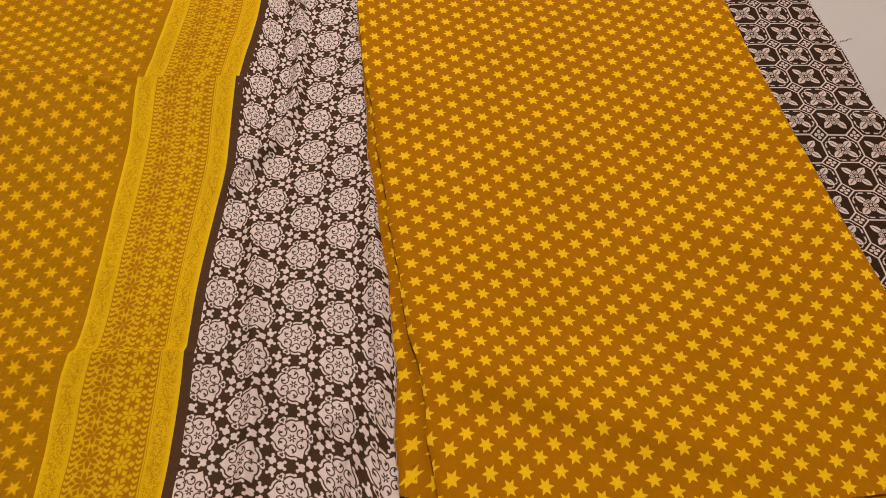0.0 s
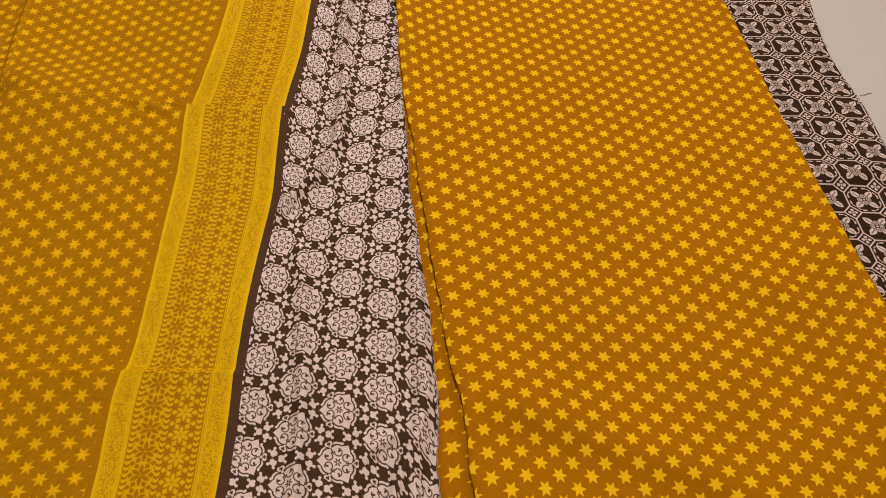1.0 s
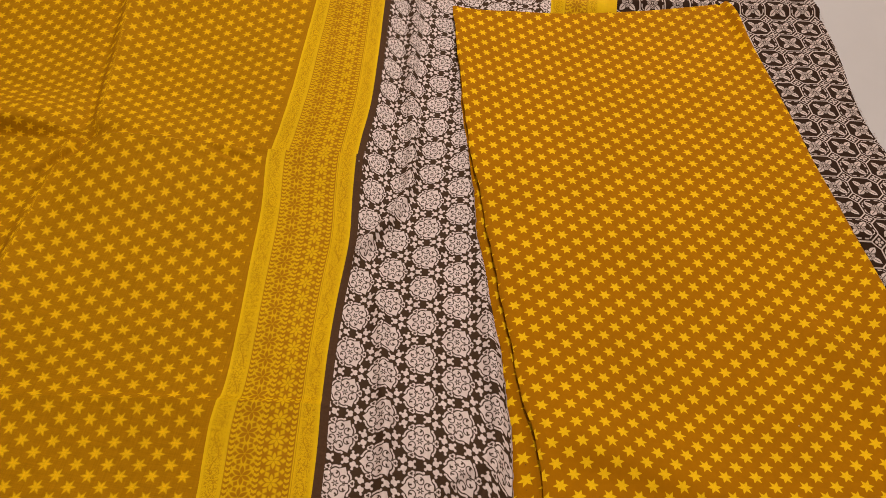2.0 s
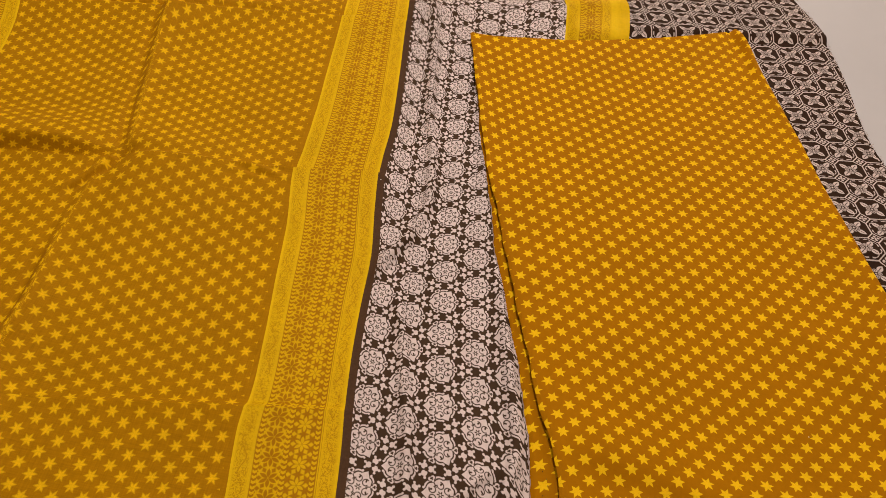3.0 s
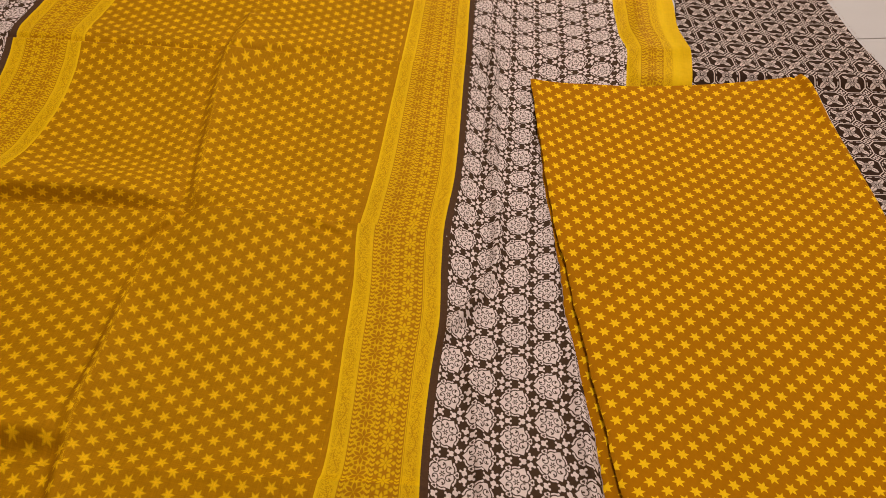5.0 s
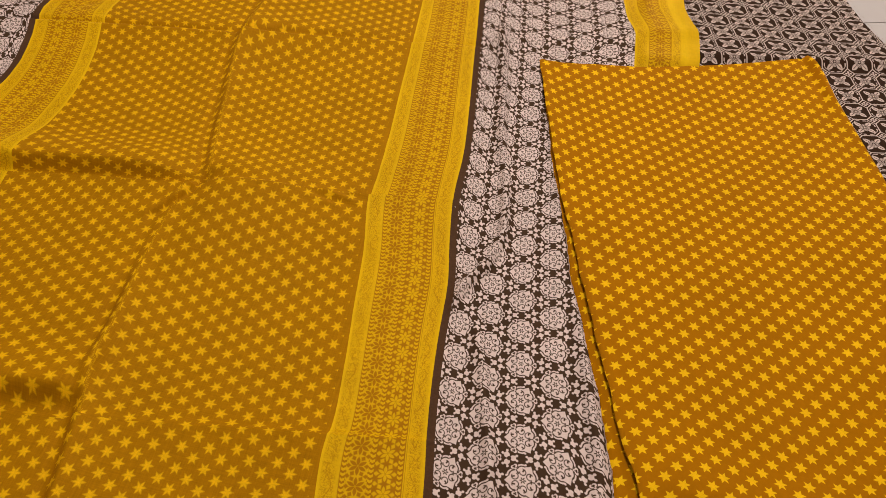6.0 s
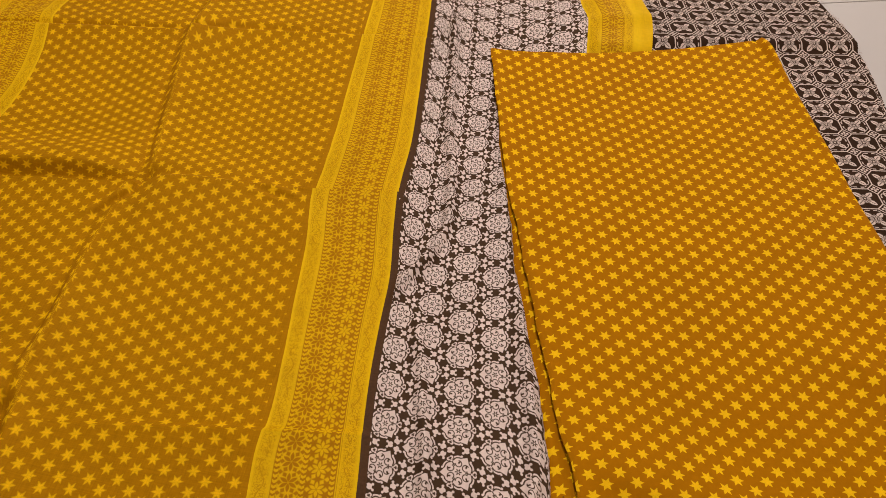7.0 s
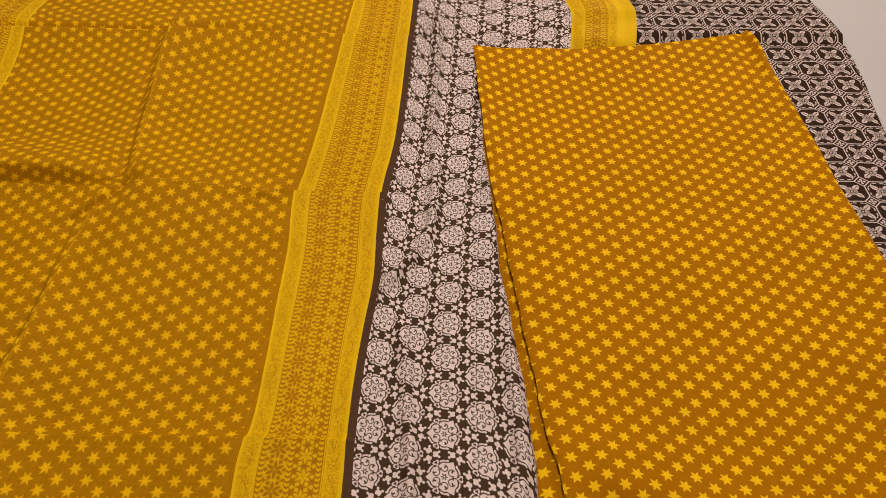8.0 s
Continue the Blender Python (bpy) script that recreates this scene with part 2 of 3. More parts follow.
PLAIN_OCHRE = (lambda c: c.finish(c.mix(c.noise(300, 2), OCHRE, OCHRE), rough=0.7, slubs=0.40))(Cloth("sheer_ochre_plain"))
OCTAGONS = octagon_cloth("brown_trellis_print", (0.034, 0.0175, 0.0105), (0.62, 0.52, 0.50))


def plain(name, colour, rough, scale=6.0, amount=0.12, fine=60.0, bump=0.05, specular=0.5):
    m = bpy.data.materials.new(name)
    m.use_nodes = True
    t = m.node_tree
    b = t.nodes["Principled BSDF"]
    co = t.nodes.new("ShaderNodeTexCoord")
    big, small = t.nodes.new("ShaderNodeTexNoise"), t.nodes.new("ShaderNodeTexNoise")
    for n, s in ((big, scale), (small, fine)):
        n.inputs["Scale"].default_value, n.inputs["Detail"].default_value = s, 5
        t.links.new(co.outputs["Object"], n.inputs["Vector"])
    f = Val(t, big.outputs["Fac"]) * 0.7 + Val(t, small.outputs["Fac"]) * 0.3
    mix = t.nodes.new("ShaderNodeMix")
    mix.data_type = "RGBA"
    mix.inputs[6].default_value = (*[v * (1 - amount) for v in colour], 1)
    mix.inputs[7].default_value = (*[min(1, v * (1 + amount)) for v in colour], 1)
    t.links.new(f.socket, mix.inputs[0])
    t.links.new(mix.outputs[2], b.inputs["Base Color"])
    bp = t.nodes.new("ShaderNodeBump")
    bp.inputs["Strength"].default_value, bp.inputs["Distance"].default_value = bump, 0.002
    t.links.new(small.outputs["Fac"], bp.inputs["Height"])
    t.links.new(bp.outputs[0], b.inputs["Normal"])
    b.inputs["Roughness"].default_value = rough
    b.inputs["Specular IOR Level"].default_value = specular
    return m


TILE = plain("polished_off_white_tile", (0.52, 0.505, 0.535), 0.42, 3.0, 0.08, 25.0, 0.02)
GROUT = plain("grey_grout", (0.35, 0.30, 0.27), 0.9)
PAINT = plain("cream_wall_paint", (0.74, 0.68, 0.60), 0.85, 2.0, 0.04)
LAMP_BODY = plain("white_lamp_plastic", (0.8, 0.8, 0.78), 0.4)

FRAY = plain("pale_cotton_thread", (0.42, 0.32, 0.28), 0.9)
GLOW = bpy.data.materials.new("lamp_glow")
GLOW.use_nodes = True
GLOW.node_tree.nodes["Principled BSDF"].inputs["Emission Color"].default_value = (1.0, 0.90, 0.80, 1)
GLOW.node_tree.nodes["Principled BSDF"].inputs["Emission Strength"].default_value = 3.0


# ---- builders ----
def link_mesh(name, verts, faces, material, parent=None, uv=None, smooth=True, label=""):
    me = bpy.data.meshes.new(name)
    me.from_pydata(verts.tolist() if hasattr(verts, "tolist") else verts, [], faces.tolist() if hasattr(faces, "tolist") else faces)
    me.materials.append(material)
    if smooth:
        me.shade_smooth()
    if uv is not None:
        loops = np.empty(len(me.loops), dtype=np.int32)
        me.loops.foreach_get("vertex_index", loops)
        me.uv_layers.new(name="print").data.foreach_set("uv", np.ascontiguousarray(uv[loops], dtype=np.float32).ravel())
    ob = new(name, me)
    ob.parent = parent
    if label:
        ob["label"] = label
    return ob


def part(name, bm, material, parent, label=""):
    me = bpy.data.meshes.new(name)
    bm.to_mesh(me)
    bm.free()
    me.materials.append(material)
    ob = new(name, me)
    ob.parent = parent
    if label:
        ob["label"] = label
    return ob


def speck(name, at, r, flat, material, label, category):
    """A tiny flattened lump."""
    bm = bmesh.new()
    bmesh.ops.create_icosphere(bm, subdivisions=2, radius=r)
    for v in bm.verts:
        v.co = Vector((v.co.x * (1 + 0.3 * noise.noise(v.co * 900)), v.co.y, v.co.z * flat))
    ob = part(name, bm, material, None)
    ob.location = at
    return tagged(ob, label, category)


def thing(name, label, category, at=(0, 0, 0), group="", kind=""):
    ob = new(name)
    ob.location = at
    ob.empty_display_size = 0.05
    return tagged(ob, label, category, group, kind)


def box(x0, x1, y0, y1, z0, z1, bevel=0.0):
    bm = bmesh.new()
    bmesh.ops.create_cube(bm, size=1)
    for v in bm.verts:
        v.co = Vector((x0 + (v.co.x + 0.5) * (x1 - x0), y0 + (v.co.y + 0.5) * (y1 - y0), z0 + (v.co.z + 0.5) * (z1 - z0)))
    if bevel:
        bmesh.ops.bevel(bm, geom=bm.edges, offset=bevel, segments=2, affect="EDGES", profile=0.5)
    return bm


def sheet(name, X, Y, Z, U, V, material, parent, thick=0.0008, label=""):
    """A cloth of real thickness over a grid of places, with its print's coordinates."""
    n, m = X.shape
    top = np.stack([X, Y, Z], -1).reshape(-1, 3)
    low = top.copy()
    low[:, 2] -= thick
    k = np.arange(n * m).reshape(n, m)
    a, b, c, d = k[:-1, :-1].ravel(), k[1:, :-1].ravel(), k[1:, 1:].ravel(), k[:-1, 1:].ravel()
    faces = [np.stack([a, d, c, b], 1), np.stack([a, b, c, d], 1) + n * m]
    rim = np.concatenate([k[0, :-1], k[:-1, -1], k[-1, :0:-1], k[:0:-1, 0]])
    # the cut side has corners of its own, so that the face's shading runs flat to the edge
    k = np.arange(len(rim))
    a, b = k + 2 * n * m, np.roll(k, -1) + 2 * n * m
    faces.append(np.stack([b, a, a + len(rim), b + len(rim)], 1)[:, ::-1])
    uv = np.stack([U, V], -1).reshape(-1, 2)
    verts = np.concatenate([top, low, top[rim], low[rim]])
    return link_mesh(name, verts, np.concatenate(faces), material, parent, np.concatenate([uv, uv, uv[rim], uv[rim]]), label=label)


def lattice(spec, x, y):
    """Print coordinates from a polynomial of the place on the cloth."""
    d, (cx, cy), cu, cv = spec
    X, Y = (x - cx) * 2, (y - cy) * 2
    terms = [X ** i * Y ** j for i in range(d + 1) for j in range(d + 1 - i)]
    return sum(k * t for k, t in zip(cu, terms)), sum(k * t for k, t in zip(cv, terms))


def curve(points):
    """x as a smooth function of y through a few (x, y) points."""
    pts = sorted(points, key=lambda p: p[1])
    py, px = np.array([p[1] for p in pts]), np.array([p[0] for p in pts])
    s = np.gradient(px, py)
    def f(y):
        i = np.clip(np.searchsorted(py, y) - 1, 0, len(py) - 2)
        h = py[i + 1] - py[i]
        t = np.clip((y - py[i]) / h, 0, 1)
        base = (2 * t ** 3 - 3 * t ** 2 + 1) * px[i] + (t ** 3 - 2 * t ** 2 + t) * h * s[i] + (3 * t ** 2 - 2 * t ** 3) * px[i + 1] + (t ** 3 - t ** 2) * h * s[i + 1]
        return base + np.where(y < py[0], (y - py[0]) * s[0], 0) + np.where(y > py[-1], (y - py[-1]) * s[-1], 0)
    return f


def wobble(x, y, scale, amount, seed=0.0):
    """Slow unevenness of a lying cloth."""
    k = 1.0 / scale
    return amount * (np.sin(x * k * 1.3 + y * k * 0.7 + seed) * np.sin(y * k * 1.1 - x * k * 0.5 + seed * 1.7) + 0.5 * np.sin(x * k * 2.9 - y * k * 1.9 + seed * 2.3))


# ---- room ----
SLANT = radians(16.5)
floor = thing("floor", "floor of large polished off-white tiles", "floor", kind="structure")
part("screed", box(-2.6, 2.4, -1.6, 4.9, -0.12, -0.002), GROUT, floor, "grey grout bed under the tiles")
for nm, bxs in (("wall_north", (-2.75, 2.55, 4.9, 5.05)), ("wall_south", (-2.75, 2.55, -1.75, -1.6)), ("wall_west", (-2.75, -2.6, -1.6, 4.9)), ("wall_east", (2.4, 2.55, -1.6, 4.9))):
    ob = part(nm, box(*bxs, -0.12, 3.2), PAINT, None)
    tagged(ob, "plain cream painted wall", "wall", kind="structure")
tagged(part("ceiling", box(-2.75, 2.55, -1.75, 5.05, 3.2, 3.32), PAINT, None), "plain cream painted ceiling", "ceiling", kind="structure")


# ---- relief of the cloths ----
def bump(t, w):
    """A smooth bell of half width w."""
    return np.exp(-(t / w) ** 2)


def rise(t, w):
    """0 before, 1 after, over a width w."""
    return 0.5 + 0.5 * np.tanh(t / w)


def ridge(x, y, points, height, width):
    """A wrinkle along a polyline given from far to near as (x, y)."""
    py = [p[1] for p in points][::-1]
    px = [p[0] for p in points][::-1]
    slope = 0.5 * (np.interp(y + 0.01, py, px) - np.interp(y - 0.01, py, px)) / 0.01
    across = (x - np.interp(y, py, px)) / np.sqrt(1 + slope ** 2)
    ends = rise(y - py[0], 0.02) * rise(py[-1] - y, 0.02)
    return height * ends * bump(across, width)


FOLD_A, FOLD_C, FOLD_M = 0.967, 0.536, 1.410
UPRIGHT_FAR = ((-0.755, 1.50), (-0.747, 1.297), (-0.722, 1.19), (-0.700, 1.092), (-0.674, 0.989), (-0.668, 0.96))
UPRIGHT_NEAR = ((-0.697, 0.93), (-0.693, 0.771), (-0.686, 0.709), (-0.680, 0.651), (-0.674, 0.582), (-0.653, 0.495), (-0.640, 0.430), (-0.60, 0.2))


def dupatta_height(x, y):
    """Relief of the spread shawl: pressed fold lines across it, one lengthwise, and the swells between."""
    q = y - 0.135 * (x + 0.4)
    side = rise(-0.70 - x, 0.025)                      # 1 on the far half of the lengthwise fold
    edge = rise(x + 0.52, 0.06)                        # 1 towards the near border
    z = 0.006 + 0 * x
    # fold A: beyond it a swell that drops steeply on one half, a crest that falls away behind on the other
    d = q - FOLD_A
    lip = 0.013 * side + 0.008 * (1 - side) * (1 - edge) + 0.015 * edge
    z = z + lip * np.where(d < 0, np.exp(np.minimum(d, 0) / 0.07), np.exp(-(d / 0.006) ** 2))
    z = z + 0.032 * np.exp(-((d - 0.030) / np.where(d < 0.030, 0.013, 0.070)) ** 2) * rise(-0.725 - x, 0.045)
    z = z + (1 - edge) * 0.025 * np.exp(-((d - 0.004) / np.where(d < 0.004, 0.15, 0.075)) ** 2) * rise(x + 0.655, 0.022)
    z = z + 0.0034 * np.exp(-((x + 0.450) / 0.04) ** 2 - ((d + 0.010) / 0.020) ** 2) * np.sin(d * 300 + x * 90)      # puckers at fold A
    # fold C
    d = q - FOLD_C
    z = z + (0.003 + 0.007 * edge) * np.where(d < 0, np.exp(np.minimum(d, 0) / 0.05), np.exp(-(d / 0.007) ** 2))
    z = z + rise(-0.678 - x, 0.014) * 0.030 * np.exp(-((d - 0.040) / np.where(d < 0.040, 0.016, 0.065)) ** 2)
    # fold M
    d = q - FOLD_M + 0.012 * side
    z = z + (0.010 + 0.006 * side) * np.where(d < 0, np.exp(np.minimum(d, 0) / 0.06), np.exp(-(d / 0.008) ** 2))
    z = z + 0.011 * (1 - 0.7 * edge) * np.exp(-((d - 0.026) / np.where(d < 0.026, 0.012, 0.06)) ** 2)
    # lengthwise fold: its nearer lip raised, dropping steeply to a groove
    for line, deep in ((UPRIGHT_FAR, 0.013), (UPRIGHT_NEAR, 0.018)):
        py = [p[1] for p in line][::-1]
        px = [p[0] for p in line][::-1]
        d = x - np.interp(y, py, px)
        on = rise(y - py[0], 0.01) * rise(py[-1] - y, 0.01)
        if line is UPRIGHT_NEAR:
            on = on * (0.30 + 0.70 * rise(0.74 - y, 0.06)) * rise(0.91 - y, 0.02)
        z = z + on * (deep * np.where(d > 0, np.exp(-np.maximum(d, 0) / 0.045), np.exp(-(d / 0.013) ** 2)) - 0.004 * bump(d + 0.022, 0.010))
    # slanting crease below the crossing of the folds
    crease = ((-0.672, 0.955), (-0.684, 0.905), (-0.706, 0.875), (-0.722, 0.855))
    z = z - ridge(x, y, crease, 0.007, 0.006) + ridge(x + 0.012, y, crease, 0.006, 0.008)
    z = z + wobble(x, y, 0.016, 0.00045, 2.0)
    return z

WRINKLES = (
    (((-0.257, 1.51), (-0.23, 1.353), (-0.21, 1.179), (-0.184, 1.046), (-0.172, 0.938), (-0.188, 0.871), (-0.219, 0.817), (-0.229, 0.78)), 0.015, 0.009),
    (((-0.190, 0.76), (-0.182, 0.736), (-0.164, 0.678), (-0.150, 0.606), (-0.134, 0.54), (-0.124, 0.463), (-0.11, 0.3)), 0.012, 0.008),
    (((-0.053, 0.841), (-0.035, 0.746), (-0.014, 0.653), (0.000, 0.567), (0.004, 0.488), (0.01, 0.35)), 0.013, 0.010),
    (((-0.104, 1.08), (-0.092, 1.03), (-0.080, 0.98)), 0.008, 0.010),
    (((-0.015, 0.525), (-0.044, 0.499), (-0.060, 0.475)), 0.010, 0.008),
    (((-0.003, 0.529), (-0.009, 0.49), (-0.020, 0.42)), 0.012, 0.007),
)


def shawl_height(x, y):
    """The whole shawl: folds, the wrinkles of its brown panel, and unevenness."""
    z = dupatta_height(x, y)
    near_edge = np.interp(y, [0.4, 0.7, 1.0, 1.5], [-0.20, -0.235, -0.262, -0.31])
    on = rise(x - near_edge - 0.01, 0.012)
    z = 0.006 + (z - 0.006) * (1 - 0.9 * on)
    for line, high, wide in WRINKLES:
        z = z + on * ridge(x, y, line, high, wide)
    z = z + on * 0.0018 * np.sin(x * 150 + 3 * np.sin(y * 9)) * np.sin(y * 31 + x * 20)
    # a pressed fold across the brown panel and its border beyond the kurta
    d = y - 0.26 * x - 1.555 + 0.02
    z = z + on * 0.010 * np.where(d > 0, np.exp(-np.maximum(d, 0) / 0.10), np.exp(-(d / 0.025) ** 2))
    edge = np.interp(y, (0.429, 0.584, 0.665, 0.755, 0.861, 0.969, 1.119, 1.278, 1.40), (0.038, 0.013, -0.005, -0.030, -0.057, -0.079, -0.112, -0.140, -0.164))
    under = rise(x - edge, 0.003) * rise(1.40 - y, 0.01) * rise(y - 0.43, 0.004)
    z = 0.006 + (z - 0.006) * (1 - under)                # the kurta cloth presses it flat
    z = z + 0.018 * rise(x - 0.02, 0.02) * rise(y - 1.455, 0.012)          # it lies over the trouser cloth
    return z + wobble(x, y, 0.05, 0.0009, 1.0)


# ---- shawl ----
KURTA_PRINT = (6, (0.25, 0.9),
    (2.827, 6.331, 0.789, 1.896, -2.178, -1.514, 1.382, 25.658, 0.159, 1.384, -3.626, -2.0, 3.028, -0.444, 3.662, -10.137, -2.001, 5.939, 1.435, -3.103, 2.798, 11.886, 0.289, -11.13, 34.582, -14.581, 11.528, -14.26),
    (-3.312, -35.902, -2.001, -4.569, 4.045, 3.941, -2.715, 7.46, 2.247, -0.867, 5.163, 2.985, -5.034, 2.77, -0.902, 12.57, 0.906, -6.76, -1.512, -8.739, -11.865, -10.821, -14.907, 11.619, -43.672, 29.614, -0.055, 47.127))
PRINT_NEAR_RIGHT = (3, (-0.5, 0.75),
    (-0.516, 3.523, 0.12, -4.067, 28.078, 1.406, 0.286, 1.595, 0.727, -0.909),
    (0.174, -33.54, 2.714, -10.359, 4.84, 2.218, 0.11, 4.315, 0.301, -8.878))
PRINT_NEAR_END = (2, (-0.5, 0.45),
    (-0.329, 2.966, 6.001, 28.519, -2.758, -0.638),
    (0.141, -35.998, 5.895, 5.464, -7.275, 1.297))
PRINT_FAR_RIGHT = (3, (-0.55, 1.2),
    (-0.077, 2.91, 0.509, 1.668, 28.89, -4.784, 3.617, 0.366, 0.349, -6.935),
    (-0.569, -37.163, 9.294, 11.337, 6.128, -8.601, -15.323, 3.93, 9.853, -4.895))
PRINT_FAR_LEFT = (3, (-0.85, 1.2),
    (-0.399, 4.07, 2.741, 13.576, 29.52, -2.895, -17.328, 5.108, -13.007, 8.072),
    (-0.433, -35.227, 6.38, -16.454, 8.079, -5.898, 0.393, 11.09, -25.195, 12.927))
PRINT_NEAR_LEFT = (2, (-0.85, 0.8),
    (0.207, 0.819, 2.611, 30.457, 8.377, -4.789),
    (0.089, -38.727, 0.293, 6.927, 8.415, 0.972))
OCTAGON_PRINT = (2, (0.52, 1.25),
    (0.99, 1.855, -0.169, 9.762, -0.208, 0.042),
    (-3.409, -10.489, 0.298, 1.509, 0.297, -1.308))
MEDALLION_PRINT = (3, (-0.14, 0.9),
    (1.914, 1.023, -0.209, 0.065, 11.029, 0.299, -1.119, -2.068, -0.419, 7.197),
    (-4.517, -9.613, -0.016, 0.154, -4.186, 0.179, 0.244, 6.137, 5.556, -26.899))


def reach(spec, span, x, y, step=(57.0, 6.6, 12.0, -72.0)):
    """The print of a panel, carried on evenly past the stretch where it is known."""
    x0, x1, y0, y1 = span
    xc, yc = np.clip(x, x0, x1), np.clip(y, y0, y1)
    u, v = lattice(spec, xc, yc)
    return u + step[0] * (x - xc) + step[1] * (y - yc), v + step[2] * (x - xc) + step[3] * (y - yc)


def shawl_print(x, y, q):
    far = q > FOLD_A
    line = np.where(far, curve(UPRIGHT_FAR)(y), curve(UPRIGHT_NEAR)(y))
    left = x < line
    u, v = reach(PRINT_NEAR_RIGHT, (-0.71, -0.35, 0.52, 0.98), x, y)
    for spec, span, where in (
        (PRINT_NEAR_END, (-0.56, -0.33, 0.38, 0.56), q < FOLD_C),
        (PRINT_FAR_RIGHT, (-0.74, -0.40, 0.96, 1.40), far & ~left),
        (PRINT_FAR_LEFT, (-1.02, -0.72, 0.98, 1.38), far & left),
        (PRINT_NEAR_LEFT, (-0.92, -0.67, 0.62, 0.93), ~far & left & (q >= FOLD_C)),
    ):
        a, b = reach(spec, span, x, y)
        u, v = np.where(where, a, u), np.where(where, b, v)
    # more cloth stands in the steep face beyond fold A than its plan shows: one whole repeat
    t = np.clip((q - FOLD_A - 0.006) / 0.026, 0, 1)
    return u, v + np.where(far & left, 2.0 * (1 - t * t * (3 - 2 * t)), 0)


BORDER_FIELD = curve(((-0.440, 1.60), (-0.425, 1.414), (-0.416, 1.277), (-0.405, 1.133), (-0.400, 1.03), (-0.399, 0.968), (-0.380, 0.86), (-0.366, 0.75), (-0.352, 0.649), (-0.344, 0.57), (-0.344, 0.52), (-0.333, 0.44), (-0.326, 0.385), (-0.30, 0.15)))
BORDER_BROWN = curve(((-0.318, 1.60), (-0.304, 1.478), (-0.294, 1.378), (-0.280, 1.249), (-0.268, 1.118), (-0.265, 1.00), (-0.255, 0.915), (-0.241, 0.824), (-0.236, 0.725), (-0.230, 0.65), (-0.221, 0.573), (-0.212, 0.515), (-0.203, 0.44), (-0.199, 0.395), (-0.175, 0.15)))
FAR_IN = curve(((-1.05, 1.55), (-1.045, 1.36), (-1.014, 1.24), (-0.994, 1.14), (-0.990, 1.03), (-0.985, 0.90), (-0.973, 0.79), (-0.930, 0.40), (-0.90, 0.15)))
FAR_OUT = curve(((-1.19, 1.55), (-1.176, 1.33), (-1.151, 1.25), (-1.133, 1.16), (-1.132, 1.05), (-1.12, 0.85), (-1.06, 0.40), (-1.03, 0.15)))
HIDDEN_IN = curve(((-0.030, 1.85), (-0.014, 1.70), (-0.004, 1.62), (0.012, 1.548), (0.018, 1.44), (0.06, 1.0), (0.12, 0.40), (0.15, 0.15)))
HIDDEN_OUT = curve(((0.090, 1.90), (0.108, 1.742), (0.119, 1.63), (0.140, 1.56), (0.142, 1.46), (0.185, 1.0), (0.245, 0.40), (0.275, 0.15)))

shawl = thing("shawl", "ochre star-print shawl with yellow woven borders, spread creased on the floor", "shawl")


def strip(name, left, right, columns, material, uv, label, q0=0.18, q1=2.05, step=0.0036, lift=0.0):
    """One sewn strip of the shawl between two edges; rows run along its pressed folds."""
    ends = [q0, FOLD_C, FOLD_A, q1]
    q = np.concatenate([np.linspace(a + 1e-6, b - 1e-6, round((b - a) / step)) for a, b in zip(ends, ends[1:])])[:, None]
    s = np.linspace(0, 1, columns)[None, :]
    x = -0.5 + 0 * q * s
    for _ in range(5):
        y = q + 0.135 * (x + 0.4)
        x = left(y) * (1 - s) + right(y) * s
    y = q + 0.135 * (x + 0.4)
    u, v = uv(x, y, s + 0 * q, q + 0 * s)
    return sheet(name, x, y, shawl_height(x, y) + lift, u, v, material, shawl, label=label)


MARGIN = 0.007
strip("field", FAR_IN, lambda y: BORDER_FIELD(y) - MARGIN, 185, DUPATTA_STARS, lambda x, y, s, q: shawl_print(x, y, q), "sheer ochre field with paler yellow stars")
strip("margin", lambda y: BORDER_FIELD(y) - MARGIN, BORDER_FIELD, 6, PLAIN_OCHRE, lambda x, y, s, q: (s, q), "plain ochre strip beside the border")
along = lambda q: q * 1.0
strip("border", BORDER_FIELD, BORDER_BROWN, 56, BORDER, lambda x, y, s, q: (s, along(q)), "bright yellow border woven with nets and flowers")
strip("border", FAR_OUT, FAR_IN, 56, BORDER, lambda x, y, s, q: (1 - s, along(q) + 0.01), "bright yellow border woven with nets and flowers")
strip("border", HIDDEN_IN, HIDDEN_OUT, 56, BORDER, lambda x, y, s, q: (np.interp(s, (0, 0.20, 0.27, 0.50, 0.545, 0.555, 0.70, 0.715, 1), (0, 0.19, 0.255, 0.47, 0.52, 0.805, 0.962, 0.985, 0.965)), along(q) + 0.013), "bright yellow border woven with nets and flowers")
MED_SPAN, MED_STEP = (-0.28, 0.02, 0.42, 1.52), (20.0, 2.0, -8.0, -18.5)
strip("selvedge", BORDER_BROWN, lambda y: BORDER_BROWN(y) + 0.011, 5, BROWN, lambda x, y, s, q: (s, q), "plain dark brown edge")
strip("brown_panel", lambda y: BORDER_BROWN(y) + 0.011, HIDDEN_IN, 110, MEDALLIONS, lambda x, y, s, q: reach(MEDALLION_PRINT, MED_SPAN, x, y, MED_STEP), "dark brown panel printed with pale medallions")
strip("selvedge", lambda y: FAR_OUT(y) - 0.013, FAR_OUT, 5, BROWN, lambda x, y, s, q: (s, q), "plain dark brown edge")
